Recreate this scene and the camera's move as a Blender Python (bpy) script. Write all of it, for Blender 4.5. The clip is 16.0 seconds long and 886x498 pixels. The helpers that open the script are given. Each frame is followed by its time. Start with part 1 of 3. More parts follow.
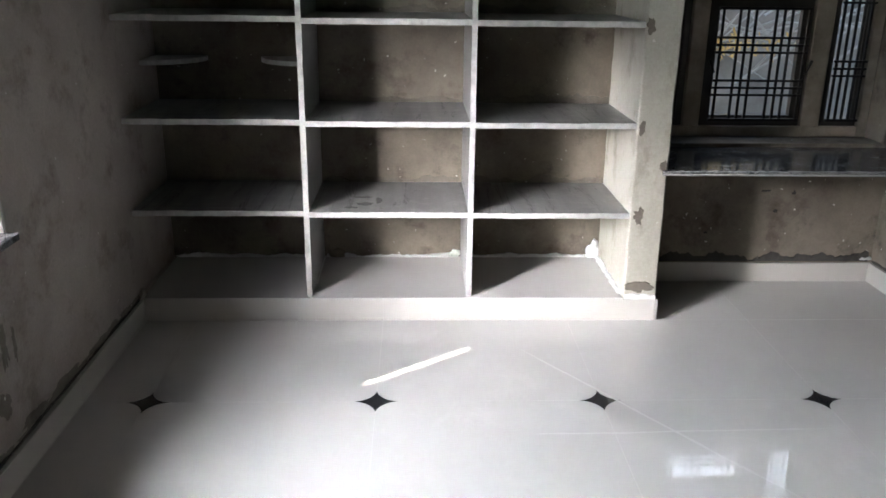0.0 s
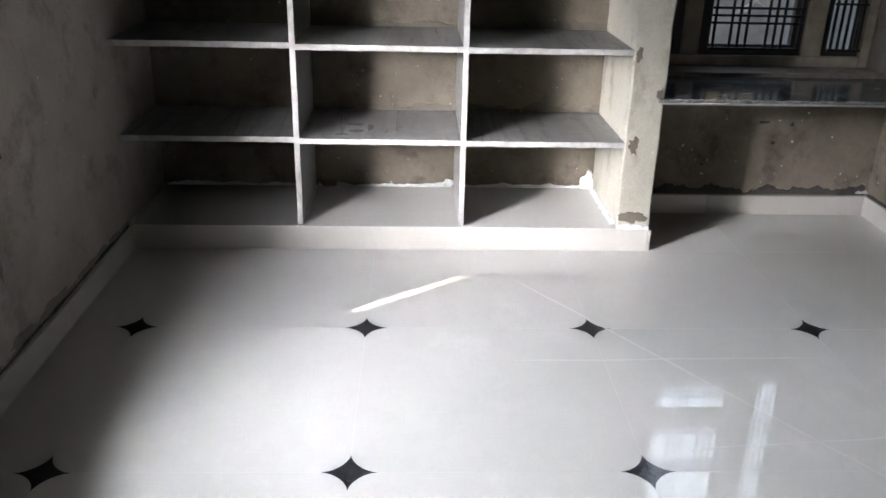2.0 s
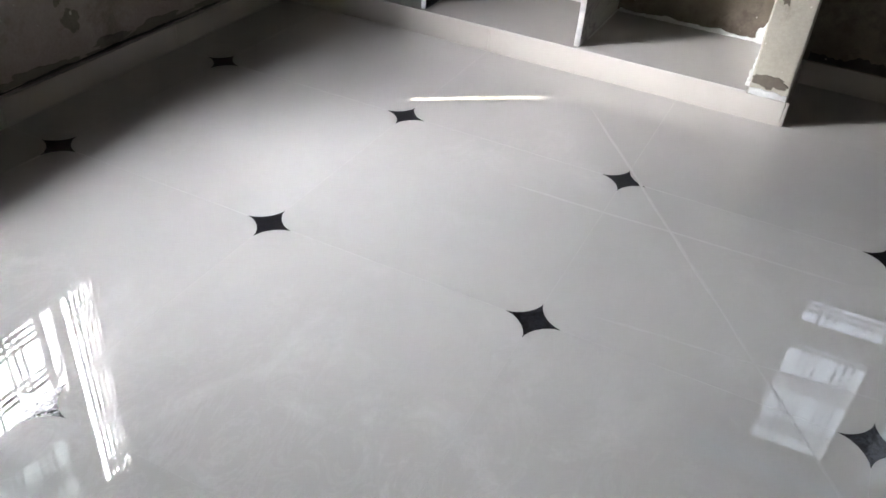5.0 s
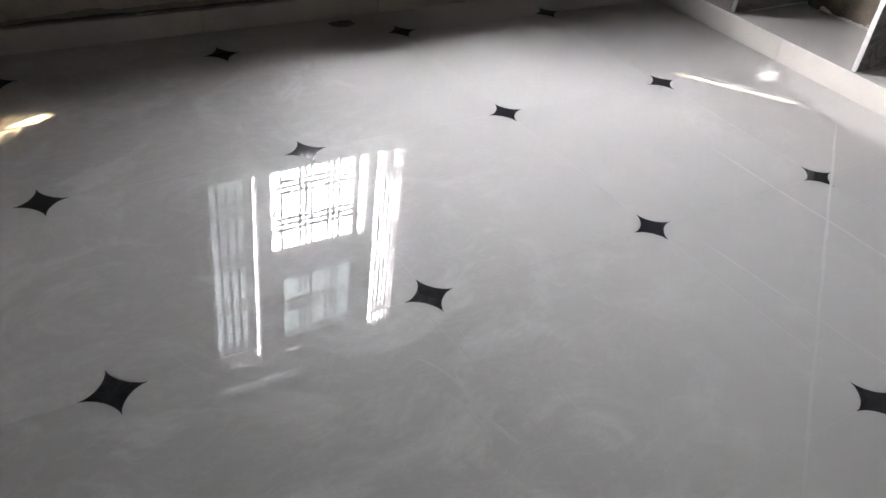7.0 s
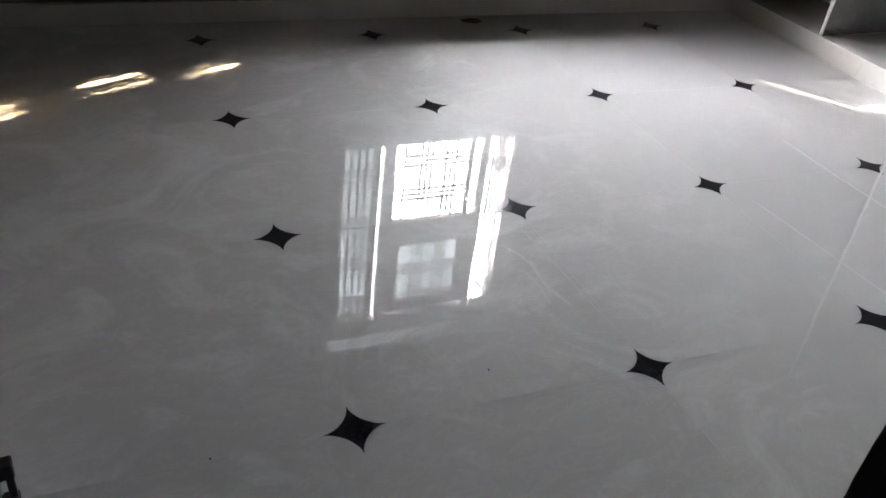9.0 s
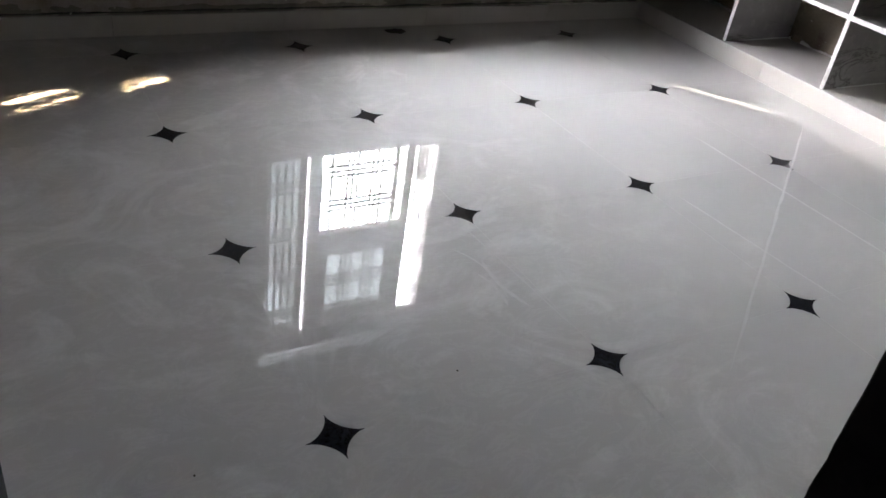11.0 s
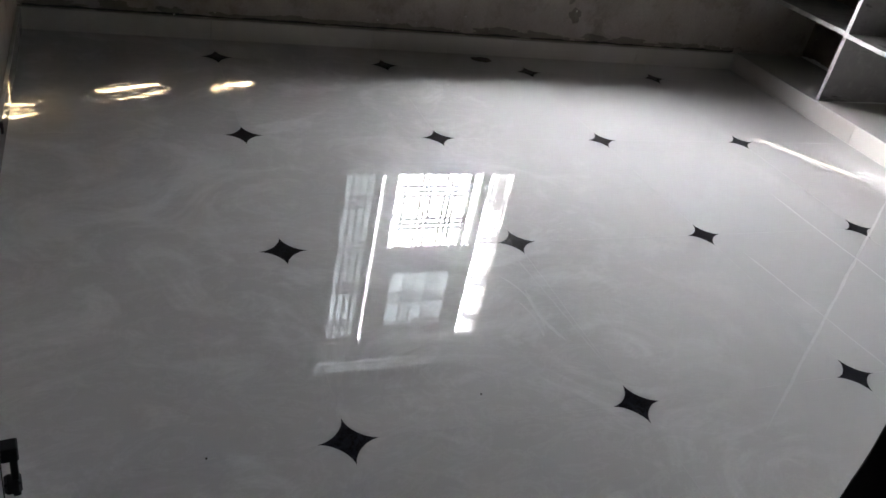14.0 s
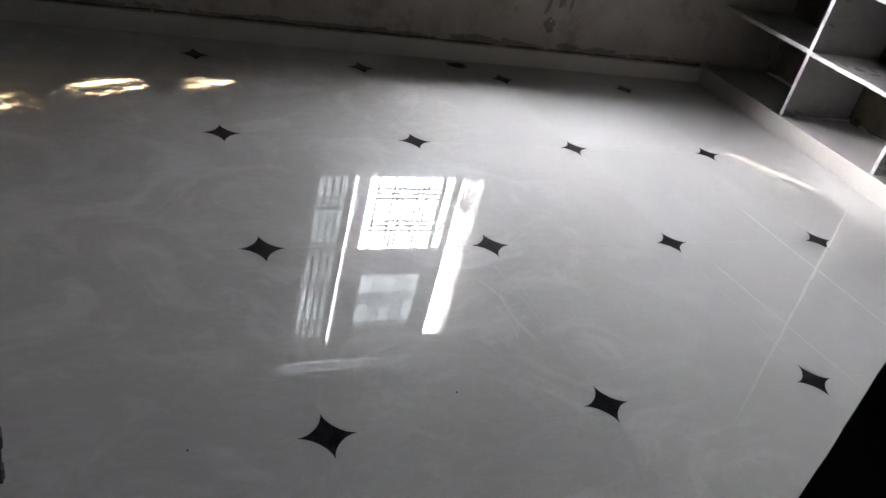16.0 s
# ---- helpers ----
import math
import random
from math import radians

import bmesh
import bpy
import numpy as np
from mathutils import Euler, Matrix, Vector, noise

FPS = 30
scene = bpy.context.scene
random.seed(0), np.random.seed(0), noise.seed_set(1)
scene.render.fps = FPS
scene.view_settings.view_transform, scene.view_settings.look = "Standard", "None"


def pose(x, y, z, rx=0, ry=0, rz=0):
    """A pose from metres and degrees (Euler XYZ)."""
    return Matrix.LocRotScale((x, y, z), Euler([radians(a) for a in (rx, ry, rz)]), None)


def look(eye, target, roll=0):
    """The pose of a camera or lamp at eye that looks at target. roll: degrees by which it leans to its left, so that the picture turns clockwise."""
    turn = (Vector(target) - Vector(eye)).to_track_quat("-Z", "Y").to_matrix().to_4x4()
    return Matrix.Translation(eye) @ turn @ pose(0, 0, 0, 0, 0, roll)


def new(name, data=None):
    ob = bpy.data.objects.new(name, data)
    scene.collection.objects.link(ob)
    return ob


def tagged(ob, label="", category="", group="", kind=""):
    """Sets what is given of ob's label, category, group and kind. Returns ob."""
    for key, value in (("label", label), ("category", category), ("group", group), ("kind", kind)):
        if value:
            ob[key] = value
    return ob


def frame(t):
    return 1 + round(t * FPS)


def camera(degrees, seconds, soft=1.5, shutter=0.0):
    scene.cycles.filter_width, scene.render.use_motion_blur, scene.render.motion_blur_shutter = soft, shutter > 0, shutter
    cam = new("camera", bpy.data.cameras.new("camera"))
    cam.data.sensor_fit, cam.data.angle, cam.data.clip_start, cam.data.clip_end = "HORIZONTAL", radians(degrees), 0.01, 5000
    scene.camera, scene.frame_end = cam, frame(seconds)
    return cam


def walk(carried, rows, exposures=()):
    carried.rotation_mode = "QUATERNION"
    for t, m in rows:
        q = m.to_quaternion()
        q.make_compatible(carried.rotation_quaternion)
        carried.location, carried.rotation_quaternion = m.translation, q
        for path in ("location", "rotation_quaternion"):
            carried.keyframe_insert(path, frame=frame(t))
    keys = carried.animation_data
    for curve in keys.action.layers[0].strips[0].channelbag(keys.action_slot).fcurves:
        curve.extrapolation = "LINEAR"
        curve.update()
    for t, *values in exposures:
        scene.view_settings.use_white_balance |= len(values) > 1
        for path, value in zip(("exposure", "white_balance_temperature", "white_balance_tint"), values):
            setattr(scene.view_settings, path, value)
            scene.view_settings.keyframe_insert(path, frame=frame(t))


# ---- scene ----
cam = camera(56.4, 16.0, soft=1.6)
PATH = [
    (0, (0.938, -2.599, 1.453), (1.005, -0.707, 0.81), 0.7),
    (0.5, (0.933, -2.597, 1.452), (1.005, -0.698, 0.826), 0.7),
    (1, (0.932, -2.61, 1.439), (1.009, -0.712, 0.812), 1.0),
    (1.5, (0.942, -2.607, 1.42), (1.021, -0.726, 0.747), 1.2),
    (2, (0.964, -2.588, 1.405), (1.037, -0.749, 0.623), 1.3),
    (2.5, (1.005, -2.578, 1.368), (1.056, -0.79, 0.474), 1.3),
    (3, (1.104, -2.491, 1.338), (1.079, -0.746, 0.361), 0.7),
    (5.5, (2.248, -2.346, 1.334), (1.444, -0.969, 0.127), 6.4),
    (6, (2.453, -2.468, 1.382), (1.491, -1.21, 0.161), 7.3),
    (6.5, (2.694, -2.549, 1.377), (1.54, -1.448, 0.17), 7.2),
    (7, (2.976, -2.562, 1.381), (1.663, -1.621, 0.201), 7.4),
    (7.5, (3.185, -2.635, 1.393), (1.77, -1.826, 0.234), 7.5),
    (8, (3.401, -2.746, 1.403), (1.918, -2.03, 0.268), 7.3),
    (8.5, (3.573, -2.786, 1.421), (2.064, -2.107, 0.298), 7.1),
    (9, (3.643, -2.842, 1.404), (2.151, -2.119, 0.286), 7.5),
    (9.5, (3.628, -2.941, 1.407), (2.192, -2.11, 0.289), 8.3),
    (10, (3.618, -2.984, 1.408), (2.223, -2.074, 0.301), 8.7),
    (12.5, (3.633, -3.008, 1.404), (2.194, -2.08, 0.37), 9.9),
    (13, (3.659, -2.943, 1.418), (2.171, -2.09, 0.389), 10.6),
    (13.5, (3.677, -2.914, 1.416), (2.157, -2.124, 0.383), 11.5),
    (14, (3.695, -2.911, 1.41), (2.166, -2.15, 0.369), 12.2),
    (14.5, (3.705, -2.926, 1.414), (2.182, -2.159, 0.369), 12.9),
    (15, (3.719, -2.946, 1.424), (2.204, -2.154, 0.386), 13.7),
    (15.5, (3.728, -2.961, 1.429), (2.222, -2.138, 0.401), 14.5),
    (16, (3.723, -2.968, 1.42), (2.219, -2.127, 0.405), 14.9),
]
walk(cam, [(t, look(eye, target, roll)) for t, eye, target, roll in PATH],
     exposures=[(0.0, 2.36, 6480, 10), (2.0, 2.31, 6480, 10), (3.2, 2.05, 6500, 10), (5.5, 1.92, 6660, 11), (6.5, 1.94, 6740, 12), (8.0, 2.15, 6560, 12), (16.0, 2.17, 6540, 12)])

# ---- world, sun and sky light ----
SUN_H = Vector((-0.8, -0.6, 0)).normalized()
SUN_EL = radians(34.5)
SUN_TO = SUN_H * math.cos(SUN_EL) + Vector((0, 0, math.sin(SUN_EL)))
world = bpy.data.worlds.new("sky")
scene.world = world
world.use_nodes = True
wn = world.node_tree
sky = wn.nodes.new("ShaderNodeTexSky")
sky.sky_type, sky.sun_disc = "NISHITA", False
sky.sun_elevation, sky.sun_rotation = SUN_EL, math.atan2(SUN_TO.x, SUN_TO.y)
wn.links.new(sky.outputs["Color"], wn.nodes["Background"].inputs["Color"])
wn.nodes["Background"].inputs["Strength"].default_value = 0.10

sun_data = bpy.data.lights.new("sun", "SUN")
sun_data.energy, sun_data.angle, sun_data.color = 4.6, radians(0.15), (1.0, 0.90, 0.70)
sun = new("sun", sun_data)
sun.matrix_world = look(SUN_TO * 20, (0, 0, 0))


def window_light(name, eye, target, width, height, power, color):
    """The sky's light just outside a window."""
    data = bpy.data.lights.new(name, "AREA")
    data.shape, data.size, data.size_y, data.energy, data.color = "RECTANGLE", width, height, power, color
    lamp = new(name, data)
    lamp.matrix_world = look(eye, target)
    return lamp


window_light("window_light_west", (-1.7, -0.4, 2.55), (1.0, -1.5, 2.25), 2.2, 2.6, 400, (0.91, 0.928, 1.0))
window_light("window_light_southwest", (-2.9, -4.0, 2.15), (-0.4, -0.8, 1.0), 2.4, 1.5, 1550, (0.98, 0.95, 0.97))
window_light("window_light_southwest_sky", (-2.75, -3.8, 3.5), (-0.4, -0.8, 1.0), 2.4, 1.3, 430, (0.95, 0.94, 1.0))
window_light("window_light_high", (-2.2, -2.1, 3.0), (0.4, -0.6, 0.4), 2.8, 3.7, 1000, (0.895, 0.915, 1.0))
window_light("window_light_north", (3.0, 3.6, 3.3), (3.0, 1.4, 1.9), 3.2, 1.6, 12, (0.88, 0.94, 1.0))

# three spot lamps added for the bright floor patches; the source is unseen
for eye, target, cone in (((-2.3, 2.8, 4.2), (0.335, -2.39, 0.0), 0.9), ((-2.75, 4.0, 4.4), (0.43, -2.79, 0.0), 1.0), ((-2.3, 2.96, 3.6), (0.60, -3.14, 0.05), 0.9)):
    patch_spot_data = bpy.data.lights.new("patch_spot", "SPOT")
    patch_spot_data.energy, patch_spot_data.spot_size, patch_spot_data.spot_blend, patch_spot_data.shadow_soft_size = 11000, radians(cone), 0.1, 0.02
    patch_spot_data.color = (1.0, 0.76, 0.46)
    new("patch_spot", patch_spot_data).matrix_world = look(eye, target)


# ---- materials ----
def material(name):
    m = bpy.data.materials.new(name)
    m.use_nodes = True
    return m, m.node_tree.nodes, m.node_tree.links, m.node_tree.nodes["Principled BSDF"]


def noise_tex(n, l, scale, detail=6.0, rough=0.6, stretch=None, distortion=0.0):
    co = n.new("ShaderNodeTexCoord")
    tex = n.new("ShaderNodeTexNoise")
    tex.inputs["Scale"].default_value = scale
    tex.inputs["Detail"].default_value = detail
    tex.inputs["Roughness"].default_value = rough
    tex.inputs["Distortion"].default_value = distortion
    geo = n.new("ShaderNodeNewGeometry")
    if stretch:
        mp = n.new("ShaderNodeMapping")
        mp.inputs["Scale"].default_value = stretch
        l.new(geo.outputs["Position"], mp.inputs["Vector"])
        l.new(mp.outputs["Vector"], tex.inputs["Vector"])
    else:
        l.new(geo.outputs["Position"], tex.inputs["Vector"])
    return tex.outputs["Fac"]


def ramp(n, l, fac, stops):
    r = n.new("ShaderNodeValToRGB")
    while len(r.color_ramp.elements) < len(stops):
        r.color_ramp.elements.new(0.5)
    for e, (p, c) in zip(r.color_ramp.elements, stops):
        e.position, e.color = p, (*c, 1) if len(c) == 3 else c
    l.new(fac, r.inputs["Fac"])
    return r.outputs["Color"]


def mix(n, l, a, b, fac, mode="MIX"):
    x = n.new("ShaderNodeMix")
    x.data_type, x.blend_type = "RGBA", mode
    for key, v in (("A", a), ("B", b)):
        sock = [s for s in x.inputs if s.name == key and s.type == "RGBA"][0]
        if isinstance(v, tuple):
            sock.default_value = (*v, 1)
        else:
            l.new(v, sock)
    if isinstance(fac, float):
        x.inputs[0].default_value = fac
    else:
        l.new(fac, x.inputs[0])
    return [s for s in x.outputs if s.type == "RGBA"][0]


def bump(n, l, p, height, strength, distance):
    b = n.new("ShaderNodeBump")
    b.inputs["Strength"].default_value, b.inputs["Distance"].default_value = strength, distance
    l.new(height, b.inputs["Height"])
    l.new(b.outputs["Normal"], p.inputs["Normal"])


def plaster(name, dark, light, stain, streak=(1, 1, 1)):
    """Bare cement plaster: trowel clouds, damp stains and fine grit."""
    m, n, l, p = material(name)
    cloud = ramp(n, l, noise_tex(n, l, 2.1, 7, 0.62, streak), [(0.3, dark), (0.7, light)])
    blots = ramp(n, l, noise_tex(n, l, 5.5, 9, 0.7, streak), [(0.52, (0, 0, 0)), (0.7, (1, 1, 1))])
    c = mix(n, l, cloud, stain, blots)
    grit = ramp(n, l, noise_tex(n, l, 90, 3, 0.7), [(0.35, (0.75, 0.75, 0.75)), (0.65, (1.1, 1.1, 1.1))])
    c = mix(n, l, c, grit, 0.3, "MULTIPLY")
    specks = ramp(n, l, noise_tex(n, l, 38, 2, 0.5), [(0.735, (0, 0, 0)), (0.76, (1, 1, 1))])
    c = mix(n, l, c, (0.55, 0.53, 0.48), specks)
    l.new(c, p.inputs["Base Color"])
    p.inputs["Roughness"].default_value = 0.9
    p.inputs["Specular IOR Level"].default_value = 0.2
    bump(n, l, p, noise_tex(n, l, 26, 8, 0.7), 0.35, 0.012)
    return m


def stone(name, a, b, vein, rough, stretch, scale=5.0, spec=0.5, dusty=0.5, at=0.5):
    m, n, l, p = material(name)
    base = ramp(n, l, noise_tex(n, l, scale, 8, 0.65, stretch, 0.6), [(0.35, a), (0.65, b)])
    veins = ramp(n, l, noise_tex(n, l, scale * 1.7, 9, 0.7, stretch, 1.2),
                 [(at - 0.025, (0, 0, 0)), (at, (1, 1, 1)), (at + 0.02, (0, 0, 0))])
    c = mix(n, l, base, vein, veins)
    dust = ramp(n, l, noise_tex(n, l, 14, 6, 0.7), [(0.5, (0, 0, 0)), (0.75, (dusty,) * 3)])
    c = mix(n, l, c, (0.5, 0.49, 0.46), dust)
    l.new(c, p.inputs["Base Color"])
    p.inputs["Roughness"].default_value = rough
    p.inputs["Specular IOR Level"].default_value = spec
    bump(n, l, p, noise_tex(n, l, 60, 4, 0.6), 0.1, 0.004)
    return m


def plain(name, color, rough, metal=0.0, vary=0.2, scale=12.0, spec=0.5):
    m, n, l, p = material(name)
    lo = tuple(c * (1 - vary) for c in color)
    hi = tuple(min(1, c * (1 + vary)) for c in color)
    l.new(ramp(n, l, noise_tex(n, l, scale, 7, 0.65), [(0.3, lo), (0.7, hi)]), p.inputs["Base Color"])
    r = ramp(n, l, noise_tex(n, l, scale * 3, 5, 0.6), [(0.3, (rough * 0.8,) * 3), (0.7, (min(1, rough * 1.2),) * 3)])
    l.new(r, p.inputs["Roughness"])
    p.inputs["Metallic"].default_value = metal
    p.inputs["Specular IOR Level"].default_value = spec
    bump(n, l, p, noise_tex(n, l, scale * 6, 4, 0.6), 0.08, 0.003)
    return m


def polished_tile(name, lo, hi, film, rough, haze_gloss=0.14):
    """Polished vitrified tile under a thin wiped film of grout dust."""
    m, n, l, p = material(name)
    base = ramp(n, l, noise_tex(n, l, 1.3, 5, 0.6), [(0.3, lo), (0.7, hi)])
    swirl = noise_tex(n, l, 2.6, 9, 0.62, (1.0, 0.8, 1.0), 1.9)
    haze = ramp(n, l, swirl, [(0.50, (0, 0, 0)), (0.64, (1, 1, 1))])
    wipes = ramp(n, l, noise_tex(n, l, 9.0, 9, 0.7, (1.0, 0.55, 1.0), 2.8), [(0.50, (0, 0, 0)), (0.545, (1, 1, 1)), (0.60, (0.1, 0.1, 0.1))])
    dust = mix(n, l, haze, wipes, 0.3)
    info = n.new("ShaderNodeObjectInfo")
    tone = ramp(n, l, info.outputs["Random"], [(0.0, (0.97, 0.97, 0.97)), (1.0, (1.0, 1.0, 1.0))])
    c = mix(n, l, base, tone, 1.0, "MULTIPLY")
    f = n.new("ShaderNodeMath")
    f.operation = "MULTIPLY"
    f.inputs[1].default_value = 0.72
    # the film lies in patches, masked away from the shelves to fit the view
    geo = n.new("ShaderNodeNewGeometry")
    xyz = n.new("ShaderNodeSeparateXYZ")
    l.new(geo.outputs["Position"], xyz.inputs[0])
    span = n.new("ShaderNodeMapRange")
    span.interpolation_type = "SMOOTHSTEP"
    for key, v in (("From Min", -0.7), ("From Max", -1.9), ("To Min", 0.0), ("To Max", 0.62)):
        span.inputs[key].default_value = v
    l.new(xyz.outputs["Y"], span.inputs["Value"])
    drift = n.new("ShaderNodeMath")
    drift.operation = "MULTIPLY_ADD"
    drift.inputs[1].default_value = 1.1
    l.new(noise_tex(n, l, 1.3, 4, 0.55, None, 0.8), drift.inputs[0])
    l.new(span.outputs[0], drift.inputs[2])
    where = ramp(n, l, drift.outputs[0], [(0.62, (0.05, 0.05, 0.05)), (1.0, (1, 1, 1))])
    l.new(mix(n, l, dust, where, 1.0, "MULTIPLY"), f.inputs[0])
    # the film's pale colour also stands in for its sheen against the light
    c = mix(n, l, c, film, f.outputs[0])
    l.new(c, p.inputs["Base Color"])
    r = n.new("ShaderNodeMath")
    r.operation = "MULTIPLY_ADD"
    r.inputs[1].default_value, r.inputs[2].default_value = 0.003, rough
    l.new(dust, r.inputs[0])
    l.new(r.outputs[0], p.inputs["Roughness"])
    p.inputs["IOR"].default_value = 1.6
    p.inputs["Coat Weight"].default_value, p.inputs["Coat Roughness"].default_value = haze_gloss, 0.28
    return m


def frosted(name, color):
    """Dull grey window glass that dims what is behind it."""
    m, n, l, p = material(name)
    tr = n.new("ShaderNodeBsdfTransparent")
    c = ramp(n, l, noise_tex(n, l, 3.0, 5, 0.6), [(0.3, tuple(v * 0.85 for v in color)), (0.7, color)])
    l.new(c, tr.inputs["Color"])
    gl = n.new("ShaderNodeBsdfGlossy")
    gl.inputs["Roughness"].default_value = 0.1
    mx = n.new("ShaderNodeMixShader")
    mx.inputs[0].default_value = 0.05
    l.new(tr.outputs[0], mx.inputs[1])
    l.new(gl.outputs[0], mx.inputs[2])
    l.new(mx.outputs[0], n["Material Output"].inputs["Surface"])
    return m


M_WALL = plaster("grey_cement_plaster", (0.275, 0.245, 0.22), (0.40, 0.362, 0.328), (0.20, 0.177, 0.158))
# stained tan, darkened further so the shelf bays read as shaded
M_BACK = plaster("darkened_tan_plaster", (0.11, 0.094, 0.077), (0.26, 0.228, 0.184), (0.08, 0.066, 0.053))
M_PILLAR = plaster("pale_cement_plaster", (0.35, 0.335, 0.285), (0.50, 0.48, 0.415), (0.24, 0.22, 0.17), (1, 1, 0.6))
# unseen ceiling, dark to cut the light bounced into the shelf bays
M_CEIL = plaster("dark_unseen_ceiling", (0.09, 0.085, 0.08), (0.13, 0.125, 0.115), (0.07, 0.065, 0.06))
# near-black, so the unlit hall's shade sits in the colour
M_HALL = plaster("near_black_hall", (0.02, 0.018, 0.017), (0.035, 0.032, 0.03), (0.015, 0.014, 0.013))
M_WET = plaster("dark_mortar", (0.04, 0.038, 0.036), (0.08, 0.075, 0.07), (0.025, 0.024, 0.023))
M_FLOOR = polished_tile("polished_ivory_tile", (0.515, 0.504, 0.486), (0.55, 0.539, 0.519), (0.71, 0.70, 0.68), 0.002)
M_SKIRT = polished_tile("cream_skirting_tile", (0.50, 0.482, 0.448), (0.54, 0.521, 0.487), (0.58, 0.565, 0.533), 0.03)
M_GROUT = plain("tile_grout", (0.52, 0.508, 0.488), 0.6, vary=0.05)
M_STAR = stone("black_granite_inlay", (0.010, 0.010, 0.013), (0.022, 0.022, 0.027), (0.03, 0.03, 0.035), 0.06, (1, 1, 1), 30, dusty=0.03)
M_SLAB = stone("grey_marble_slab", (0.17, 0.17, 0.17), (0.26, 0.258, 0.253), (0.05, 0.05, 0.051), 0.4, (3.4, 0.2, 1), 3, dusty=0.3, at=0.6)
M_EDGE = plain("white_marble_edge", (0.40, 0.397, 0.39), 0.5, vary=0.25, scale=30)
M_GRANITE = stone("black_granite_slab", (0.012, 0.014, 0.018), (0.05, 0.055, 0.065), (0.16, 0.17, 0.19), 0.13, (1, 2.5, 1), 22)
M_CHIP = stone("rough_granite_edge", (0.05, 0.05, 0.05), (0.25, 0.25, 0.25), (0.5, 0.5, 0.49), 0.6, (1, 1, 3), 35)
M_WHITE = plain("white_cement", (0.58, 0.595, 0.59), 0.8, vary=0.12, scale=25)
M_WOOD = plain("grey_primed_wood", (0.30, 0.26, 0.215), 0.7, vary=0.3, scale=8)
M_BEAD = plain("pale_lit_strip", (0.50, 0.46, 0.42), 0.6, vary=0.25, scale=20)
M_SASH = plain("dark_window_sash", (0.035, 0.030, 0.028), 0.5, vary=0.3)
M_WSASH = plain("grey_window_sash", (0.22, 0.21, 0.20), 0.6, vary=0.2)
M_IRON = plain("black_iron_bar", (0.03, 0.028, 0.028), 0.5, 0.6)
M_REVEAL = plaster("pale_reveal_plaster", (0.38, 0.355, 0.325), (0.48, 0.45, 0.415), (0.30, 0.275, 0.245))
M_PANE = frosted("grey_window_glass", (0.225, 0.24, 0.235))
# darker tint so the lamps behind show less in the floor reflection
M_DIMPANE = frosted("dimmer_window_glass", (0.17, 0.18, 0.176))
# near-black, so the backlit frame's shade sits in the colour
M_DOORWOOD = plain("near_black_door_frame", (0.012, 0.011, 0.012), 0.8, vary=0.3, spec=0.1)
M_LEAF = plain("grey_door_paint", (0.30, 0.29, 0.33), 0.5, vary=0.15)
M_STICK = plain("pale_dry_stick", (0.60, 0.58, 0.53), 0.8)
# bright yellow that also holds the sunlight falling on the leaves
M_LEAFY = plain("lit_yellow_leaf", (0.86, 0.58, 0.20), 0.7)
M_VEIN = plain("dark_slab_vein", (0.09, 0.09, 0.088), 0.5, vary=0.5, scale=40)
M_SMEAR = plaster("dark_trowel_smear", (0.15, 0.133, 0.12), (0.24, 0.216, 0.195), (0.11, 0.098, 0.086))
M_BLACK = plain("black_painted_metal", (0.012, 0.012, 0.012), 0.35, 0.3)
M_YARD = plain("yard_wall_render", (0.42, 0.38, 0.33), 0.9, vary=0.35, scale=3)
M_MORTAR = plaster("brown_grey_mortar", (0.13, 0.115, 0.095), (0.19, 0.17, 0.142), (0.09, 0.08, 0.066))
M_OUT = plain("outside_grey_render", (0.22, 0.21, 0.20), 0.9, vary=0.35, scale=2)
M_DIRT = plain("dark_cement_dropping", (0.07, 0.062, 0.055), 0.9)


# ---- mesh helpers ----
def boxes(bm, *spans):
    """Axis-aligned boxes, each (x0, x1, y0, y1, z0, z1)."""
    for x0, x1, y0, y1, z0, z1 in spans:
        m = Matrix.Translation(((x0 + x1) / 2, (y0 + y1) / 2, (z0 + z1) / 2)) @ Matrix.Diagonal((x1 - x0, y1 - y0, z1 - z0, 1))
        bmesh.ops.create_cube(bm, size=1, matrix=m)
    return bm


def rounded(bm, width, segments=1):
    bmesh.ops.bevel(bm, geom=bm.edges[:], offset=width, segments=segments, affect="EDGES", profile=0.5)
    return bm


def box(*span, bevel=0.0):
    bm = boxes(bmesh.new(), span)
    return rounded(bm, bevel) if bevel else bm


def rough_box(*span, bevel=0.002, cuts=14, amount=0.0015, seed=0.0, scale=22.0):
    """A box whose faces wander a little, for hand-cut and hand-laid work."""
    bm = box(*span, bevel=bevel)
    longest = max(range(3), key=lambda a: span[2 * a + 1] - span[2 * a])
    edges = [e for e in bm.edges if abs((e.verts[0].co - e.verts[1].co)[longest]) > 0.5 * (span[2 * longest + 1] - span[2 * longest])]
    bmesh.ops.subdivide_edges(bm, edges=edges, cuts=cuts)
    for v in bm.verts:
        v.co += amount * Vector(noise.noise_vector(v.co * scale + Vector((seed, 0, 0))))
    return bm


def prism(outline, z0, z1):
    """An upright prism over a plan outline (counterclockwise)."""
    bm = bmesh.new()
    low = [bm.verts.new((x, y, z0)) for x, y in outline]
    top = [bm.verts.new((x, y, z1)) for x, y in outline]
    bm.faces.new(top)
    bm.faces.new(low[::-1])
    for i in range(len(outline)):
        j = (i + 1) % len(outline)
        bm.faces.new((low[i], low[j], top[j], top[i]))
    return bm


